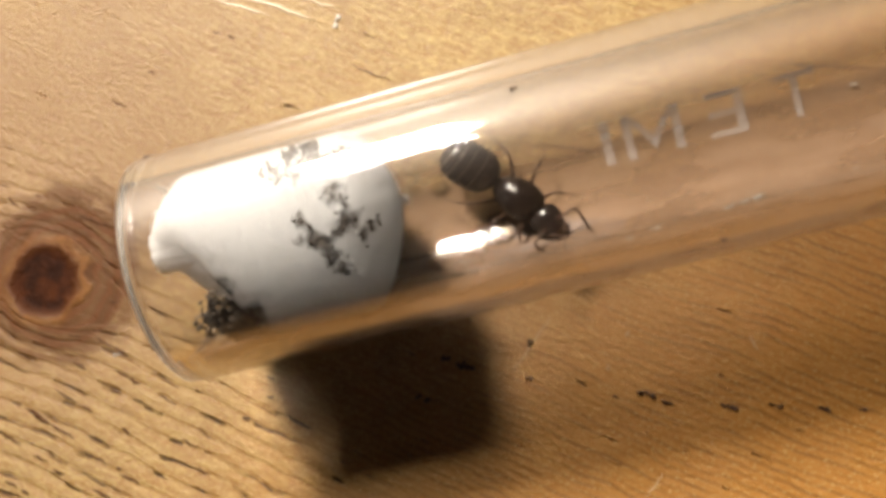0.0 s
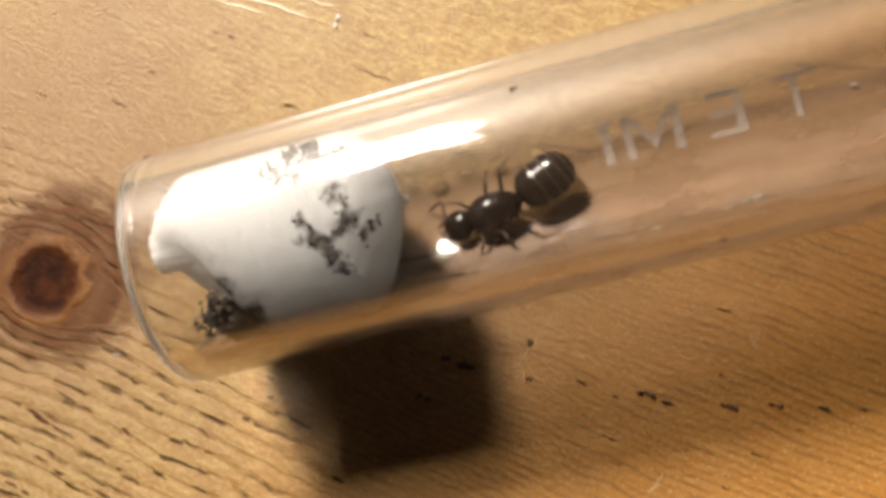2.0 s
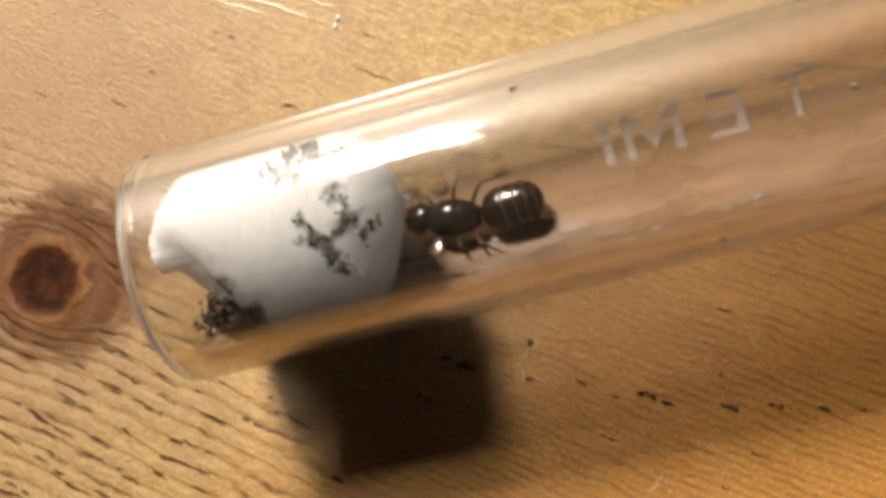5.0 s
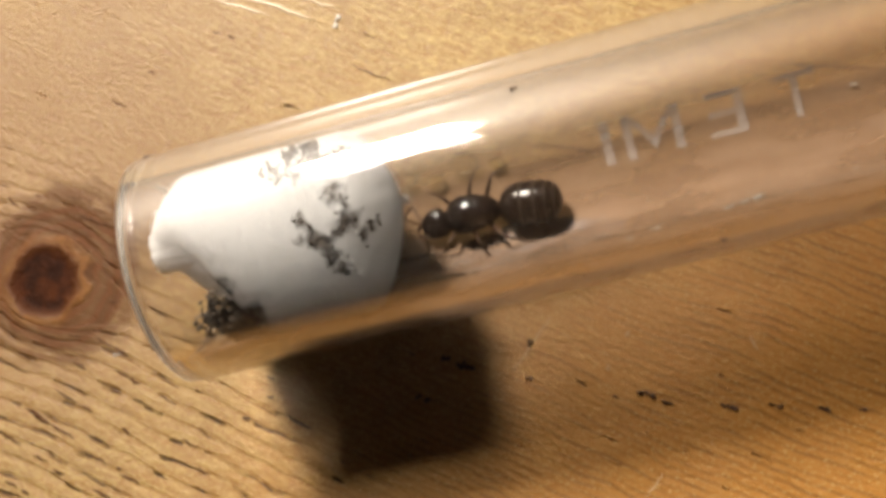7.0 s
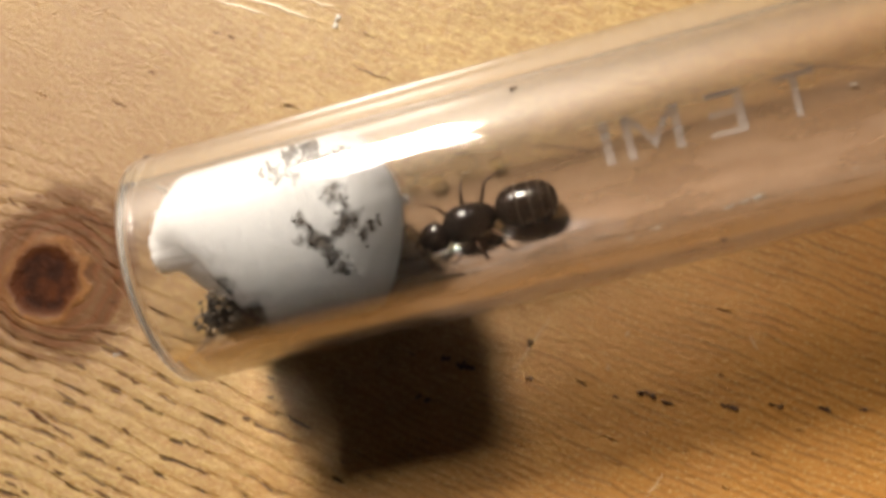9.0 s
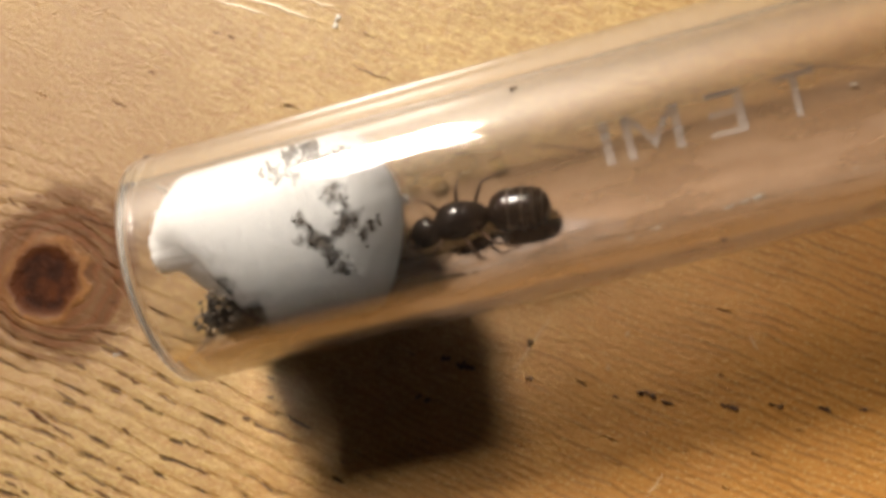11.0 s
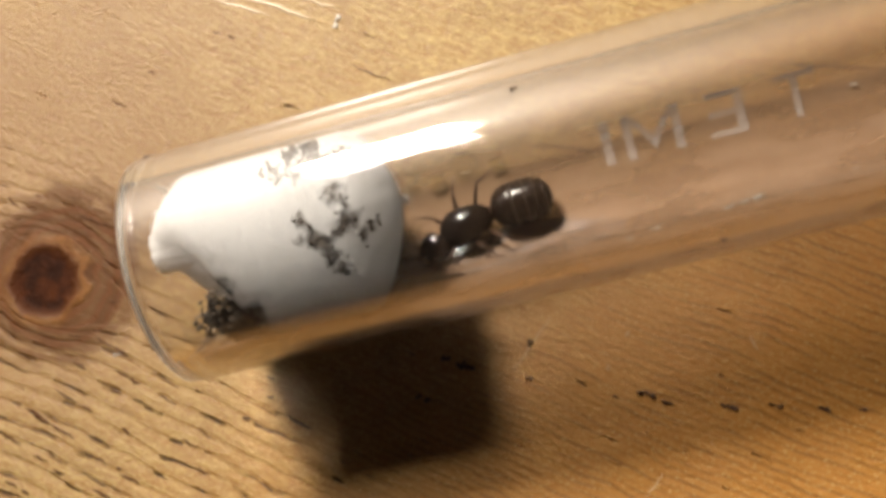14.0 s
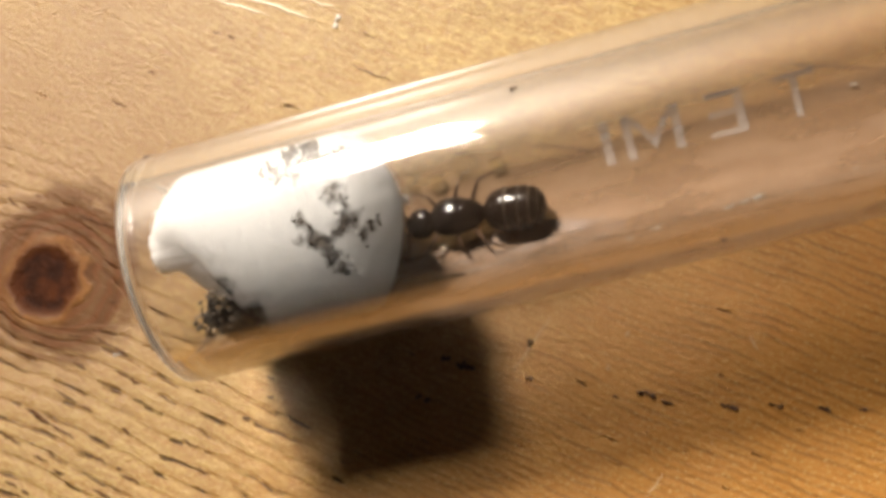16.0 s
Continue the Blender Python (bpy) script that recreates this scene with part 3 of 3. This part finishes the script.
for i, (x, y, size) in enumerate(((29.2, -10.7, 0.14), (27.3, -12.7, 0.15), (33.0, -19.2, 0.1))):
    crumb_thing("pale_speck", x, y, 0, size, SCORE, "tiny pale wood-coloured speck on the tabletop", "speck", "pale specks on the table", 84 + i, 0.6, 60)
crumb_thing("pale_speck", -9.2, -3.3, 0, 0.2, DUST, "small greyish pink speck of dirt on the wood", "speck", "pale specks on the table", 88, 0.7, 10)
for i, (x, y, size, length) in enumerate(((37.8, -4.85, 0.22, 1.2), (38.8, -4.7, 0.16, 1.6), (39.9, -4.6, 0.22, 1.2), (31.0, -5.5, 0.22, 0.5), (32.8, -5.1, 0.2, 0.7), (47.9, 2.1, 0.2, 0.5), (46.3, -4.2, 0.15, 0.6), (42.9, -5.5, 0.14, 0.6))):
    z = RO - math.sqrt((RI - 0.05) ** 2 - y * y)
    crumb_thing("dust_speck", x, y, z, size, DUST, "pale dust speck inside the glass tube", "dust", "dust in the tube", 90 + i, length, 14)
for i, (x, y) in enumerate(((26.6, 3.7), (36.6, -7.55), (0.9, 7.35))):
    crumb_thing("dark_speck", x, y, RO + math.sqrt(RO * RO - y * y) - 0.02, 0.2, SOIL, "dark speck of dirt on top of the glass tube", "speck", "specks on the tube", 96 + i, 0.5)


def droplet(x, deg, r, seed):
    """A flat drop of moisture on the inner wall at x mm and an angle round the tube."""
    rng = random.Random(seed)
    bm = egg(r * rng.uniform(0.9, 1.5), r, 0.13, seg=20)
    for v in bm.verts:
        v.co *= 1 + 0.12 * noise.noise(v.co * 1500)
    ob = mesh_object("water_droplet", bm, WATER)
    k = math.radians(deg)
    ob.matrix_basis = pose(x * MM, (RI - 0.19) * math.cos(k) * MM, (RO + (RI - 0.19) * math.sin(k)) * MM, deg + 90, 0, 0)
    return tagged(ob, "small flat clear droplet of moisture on the inner glass", "droplet", "droplets in the tube")


for i, (x, deg, r) in enumerate(((16.6, -56, 0.6), (18.7, -63, 0.7), (21.0, -54, 0.85), (23.2, -61, 0.6), (17.9, 219, 0.28), (18.5, 217, 0.38), (19.3, 216, 0.3), (20.3, 215, 0.24))):
    droplet(x, deg, r, 120 + i)


def scratch(x0, y0, x1, y1, width, mat, label):
    """A shallow line scored into the tabletop, with a raised burr."""
    a, b = Vector((x0, y0, 0.0)), Vector((x1, y1, 0.0))
    rng = random.Random(x0)
    side = (b - a).cross(Vector((0, 0, 1))).normalized()
    pts = [a.lerp(b, i / 8) + side * rng.uniform(-0.08, 0.08) for i in range(9)]
    bm = pipe(pts, [width * (0.25 + math.sin(math.pi * (i + 0.3) / 8.6)) for i in range(9)], 6)
    for v in bm.verts:
        v.co.z = max(v.co.z * 0.15, -0.00001)
    return part("scratch", bm, mat, tabletop, label)


for q in ((24.2, -8.3, 20.6, -11.5, 0.04), (29.3, -20.6, 27.8, -21.9, 0.05), (6.0, 22.4, 11.5, 18.6, 0.13), (8.0, 22.6, 13.6, 18.9, 0.1), (3.5, 22.9, 8.0, 20.0, 0.09), (37.2, -12.7, 37.5, -13.8, 0.05)):
    scratch(*q, SCORE, "pale scratch")
for q in ((26.0, 4.7, 31.0, 2.4, 0.10), (43.8, 6.3, 50.0, 3.4, 0.09), (13.5, 14.3, 16.5, 12.0, 0.06)):
    scratch(*q, SOIL, "dark crack in the grain")

# open pores and cracks of the coarse grain beside the knot
for q in ((-17.3, -5.7, -15.6, -7.4, 0.18), (-15.6, -7.4, -13.7, -8.9, 0.10), (-14.7, -4.9, -13.0, -6.3, 0.10), (-12.9, -6.4, -11.8, -7.3, 0.09), (-12.9, -3.0, -11.9, -3.9, 0.12),
          (-9.6, -4.5, -8.5, -5.3, 0.08), (-8.5, -5.3, -7.7, -6.1, 0.11), (-19.9, -7.0, -18.2, -8.5, 0.11), (-17.3, -9.4, -16.2, -10.2, 0.08), (-15.8, -10.9, -15.0, -11.5, 0.11),
          (-13.0, -10.1, -11.3, -11.4, 0.08), (-10.6, -11.8, -10.2, -12.1, 0.10), (-10.4, -12.3, -8.8, -13.5, 0.10), (-12.8, -13.1, -11.3, -14.1, 0.12), (-20.0, -10.9, -19.0, -11.6, 0.09)):
    scratch(*q, PORE, "open dark pore in the grain")
for q in ((-18.7, -11.8, -18.1, -12.4, 0.12), (-9.7, -9.0, -9.0, -9.6, 0.11), (-5.1, -10.8, -3.8, -11.8, 0.08), (-4.1, -13.3, -3.4, -13.9, 0.09), (-10.2, -5.9, -9.3, -6.5, 0.08),
          (-10.6, 8.3, -8.0, 6.7, 0.12), (-11.3, 10.1, -10.0, 9.4, 0.06), (-14.1, 11.0, -13.6, 10.6, 0.08), (-16.6, 11.4, -15.7, 10.4, 0.08), (-9.1, 0.8, -8.3, 0.7, 0.06),
          (-13.0, -0.9, -11.9, -1.3, 0.08), (-10.8, -1.6, -9.4, -2.7, 0.09), (-9.4, -2.7, -8.3, -3.7, 0.10), (-2.9, 18.5, -2.3, 18.1, 0.08), (-6.4, 17.0, -5.2, 16.0, 0.07),
          (3.0, 20.2, 3.7, 19.7, 0.06), (4.2, 19.5, 4.8, 19.0, 0.07), (14.9, 16.5, 15.8, 15.8, 0.06)):
    scratch(*q, PORE, "open dark pore in the grain")


# ---- the ant ----
def gaster_segment(x0, x1, back, n=32):
    """One plate of the gaster, from x0 back to x1 mm, its hind edge standing slightly proud."""
    half = lambda x: 1.54 * max(0.0, 1 - (abs(x + 2.05) / 2.08) ** 3.2) ** 0.5
    bm = bmesh.new()
    rings = []
    for i in range(11):
        x = x0 + (x1 - x0) * i / 10
        r = max(half(x), 0.03) * (1.0 + 0.02 * i / 10 - (0.03 if i == 10 and not back else 0))
        rings.append([Vector((x, r * math.cos(k), r * 0.94 * math.sin(k))) * MM for k in np.linspace(0, 2 * math.pi, n, endpoint=False)])
    skin(bm, rings)
    bmesh.ops.recalc_face_normals(bm, faces=bm.faces)
    return bm


def build_leg(name, ant, coxa, knee, ankle, toe, side):
    """Femur with its coxa as the leg, tibia and tarsus under it."""
    c = Vector(coxa) * Vector((1, side, 1))
    k, a, t = [Vector(q) * Vector((1, side, 1)) - c for q in (knee, ankle, toe)]
    mid = (k * 0.5) + Vector((0, 0, 0.15))
    leg = part("leg", pipe([Vector((0, 0, 0)), k * 0.12, mid, k * 0.9, k], [0.15, 0.17, 0.14, 0.1, 0.08]), LEG, ant, at=pose(*(c * MM)))
    part("tibia", pipe([k, k.lerp(a, 0.3), k.lerp(a, 0.8), a], [0.08, 0.09, 0.075, 0.055]), LEG, leg)
    steps = [a.lerp(t, i / 5) + Vector((0, 0, -0.05 * math.sin(i))) for i in range(6)]
    part("tarsus", pipe(steps, [0.05, 0.045, 0.045, 0.04, 0.035, 0.025], 6), LEG, leg)
    return leg


def build_ant():
    ant = tagged(new("ant"), "large shiny black queen ant with a banded brown gaster", "ant")
    part("thorax", body([(-1.95, 0.05, 0.05, -0.2), (-1.85, 0.45, 0.45, -0.2), (-1.45, 0.86, 0.88, -0.05), (-0.8, 1.14, 1.12, 0.1), (0.0, 1.32, 1.26, 0.16),
                         (0.8, 1.27, 1.15, 0.1), (1.4, 0.95, 0.84, -0.1), (1.75, 0.45, 0.42, -0.25), (1.85, 0.05, 0.05, -0.25)]), CHITIN, ant)
    part("scutellum", body([(-1.3, 0.05, 0.05, 0.8), (-1.2, 0.5, 0.2, 0.86), (-0.8, 0.68, 0.26, 1.0), (-0.45, 0.5, 0.2, 1.16), (-0.35, 0.05, 0.05, 1.2)], 16, 3), CHITIN, ant)
    part("petiole", body([(-2.3, 0.05, 0.1, -0.3), (-2.22, 0.35, 0.5, -0.1), (-2.05, 0.42, 0.62, 0.0), (-1.85, 0.3, 0.4, -0.2), (-1.75, 0.05, 0.1, -0.3)], 16, 3), LEG, ant)
    gaster = part("gaster", gaster_segment(-0.02, -1.5, False), CHITIN_BROWN, ant, "dark brown banded gaster", at=pose(-1.9 * MM, 0, 0.05 * MM))
    for x0, x1, back in ((-1.55, -2.35, False), (-2.4, -3.05, False), (-3.1, -3.65, False), (-3.68, -4.12, True)):
        part("gaster_plate", gaster_segment(x0, x1, back), CHITIN_BROWN, gaster)
    for x in (-1.5, -2.35, -3.05, -3.65):
        part("gaster_band", gaster_segment(x - 0.12, x + 0.06, True), BANDS, gaster, "brown membrane band between the plates")
    head = part("head", body([(-0.1, 0.05, 0.05, 0), (0.0, 0.6, 0.45, 0), (0.25, 1.0, 0.68, 0.02), (0.8, 1.06, 0.74, 0.0), (1.35, 0.92, 0.6, -0.08),
                              (1.75, 0.55, 0.4, -0.16), (1.85, 0.05, 0.05, -0.2)]), CHITIN, ant, at=pose(1.7 * MM, 0, -0.25 * MM))
    for sd in (-1, 1):
        part("eye", egg(0.26, 0.12, 0.22, (0.75, sd * 0.93, 0.22), 12), CHITIN, head)
        part("mandible", pipe([(1.55, sd * 0.5, -0.2), (1.9, sd * 0.5, -0.28), (2.2, sd * 0.25, -0.32), (2.3, sd * 0.03, -0.32)], [0.16, 0.18, 0.12, 0.04]), LEG, head)
        part("antenna", pipe([(1.3, sd * 0.35, 0.25), (1.6, sd * 0.8, 0.5), (1.7, sd * 1.5, 0.5), (1.8, sd * 1.75, 0.42), (2.2, sd * 1.75, 0.1), (2.7, sd * 1.6, -0.3), (3.1, sd * 1.45, -0.7)],
                             [0.09, 0.075, 0.08, 0.085, 0.09, 0.095, 0.06]), LEG, head)
    legs = []
    for sd in (1, -1):
        legs.append(build_leg("fore", ant, (1.0, 0.6, -0.7), (1.7, 1.6, 0.3), (2.3, 2.1, -0.4), (2.9, 2.4, -0.75), sd))
        legs.append(build_leg("middle", ant, (0.2, 0.7, -0.8), (-0.3, 2.1, 0.75), (-0.6, 2.9, 0.15), (-1.0, 3.4, -0.1), sd))
        legs.append(build_leg("hind", ant, (-0.9, 0.6, -0.7), (-1.9, 2.1, 0.8), (-3.1, 2.7, -0.05), (-4.1, 3.0, -0.4), sd))
    ant.scale = (1.08, 1.08, 0.97)
    return ant, gaster, head, legs


ant, gaster, head, legs = build_ant()


def motions():
    rows = [
        (0.0, 24.32, -0.28, -51, 5, -8),
        (0.3, 24.54, -0.54, -56, 6, -14),
        (0.5, 24.52, -0.83, -84, 27, -51),
        (0.7, 24.57, -0.96, -87, 30, -53),
        (0.9, 24.18, -0.86, -105, 31, -46),
        (1.0, 23.72, -0.95, -118, 28, -45),
        (1.2, 23.29, -1.25, -144, 20, -35),
        (1.5, 22.79, -1.12, -158, 13, -26),
        (1.8, 22.62, -0.99, -161, 11, -19),
        (2.1, 22.26, -0.77, -168, 9, -23),
        (2.5, 21.44, -0.77, -170, 4, -7),
        (3.0, 19.39, -0.78, -182, 8, -17),
        (3.5, 19.11, -0.70, -185, 11, -27),
        (4.2, 18.92, -0.65, -188, 14, -38),
        (6.3, 21.12, -0.35, -186, -4, 6),
        (7.0, 20.88, -0.54, -182, -6, 10),
        (7.5, 20.93, -0.30, -193, 2, -4),
        (8.0, 20.89, -0.50, -183, -6, 10),
        (8.5, 20.61, -0.84, -176, -12, 17),
        (9.2, 20.54, -1.15, -173, -6, 10),
        (11.3, 19.88, -0.78, -180, -10, 17),
        (12.0, 19.68, -0.93, -176, -9, 15),
        (12.5, 20.01, -0.73, -183, -4, 7),
        (13.0, 20.34, -1.10, -175, -7, 11),
        (13.5, 20.09, -1.33, -168, -10, 18),
        (14.0, 20.30, -1.30, -164, -13, 25),
        (14.5, 20.16, -1.55, -163, -7, 14),
        (15.0, 20.43, -0.71, -181, -2, 4),
        (15.5, 19.94, -0.50, -188, 0, -1),
        (16.0, 19.78, -0.46, -186, -3, 7),
    ]
    eye = EYE.translation / MM
    ants, gasters, heads = [], [], []

    def rest(y, r):
        """The height at which a ball of radius r, mm, rests in the bore at y."""
        room = 6.2 - r
        return RO - math.sqrt(max(room * room - y * y, 0.2))

    for t, x, y, a, g, h in rows:
        x, y = x * 1.005 - 0.16, y * 1.005 + 0.10
        b = math.radians(a)
        tail, nose = b + math.radians(g), b + math.radians(h)
        z = rest(y, 1.3) + 0.1
        for _ in range(40):
            # the gaster and the head lie up against the glass where the ant stands across the tube
            yg = y - 2.05 * math.sin(b) - 2.2 * math.sin(tail)
            yh = y + 1.84 * math.sin(b) + 0.9 * math.sin(nose)
            up = math.degrees(math.atan2(rest(yg, 1.45) - z - 0.05, 2.2))
            nod = math.degrees(math.atan2(rest(yh, 0.95) - z + 0.25, 0.9))
            if up < 24 and nod < 40:
                break
            z += 0.08
        up, nod = max(-3.0, min(up, 24.0)), max(-18.0, min(nod, 40.0))
        k = (z - 3.6) / (eye.z - 3.6)
        ants.append((t, pose((x + (eye.x - x) * k) * MM, (y + (eye.y - y) * k) * MM, z * MM, 0, 0, a)))
        gasters.append((t, pose(-1.9 * MM, 0, 0.10 * MM, 0, up, g)))
        heads.append((t, pose(1.7 * MM, 0, -0.25 * MM, 0, -nod, h)))
    walk(ant, ants)
    walk(gaster, gasters)
    walk(head, heads)
    # the legs step while the ant turns, then only shift a little
    for i, leg in enumerate(legs):
        at = leg.matrix_basis.translation.copy()
        steps = []
        for n in range(81):
            t = n * 0.2
            swing = (11 if t < 3.2 else 4) * math.sin((7.0 if t < 3.2 else 2.1) * t + math.pi * (i % 2) + 0.6 * i)
            steps.append((t, Matrix.Translation(at) @ pose(0, 0, 0, 0, 0, swing)))
        walk(leg, steps)


motions()
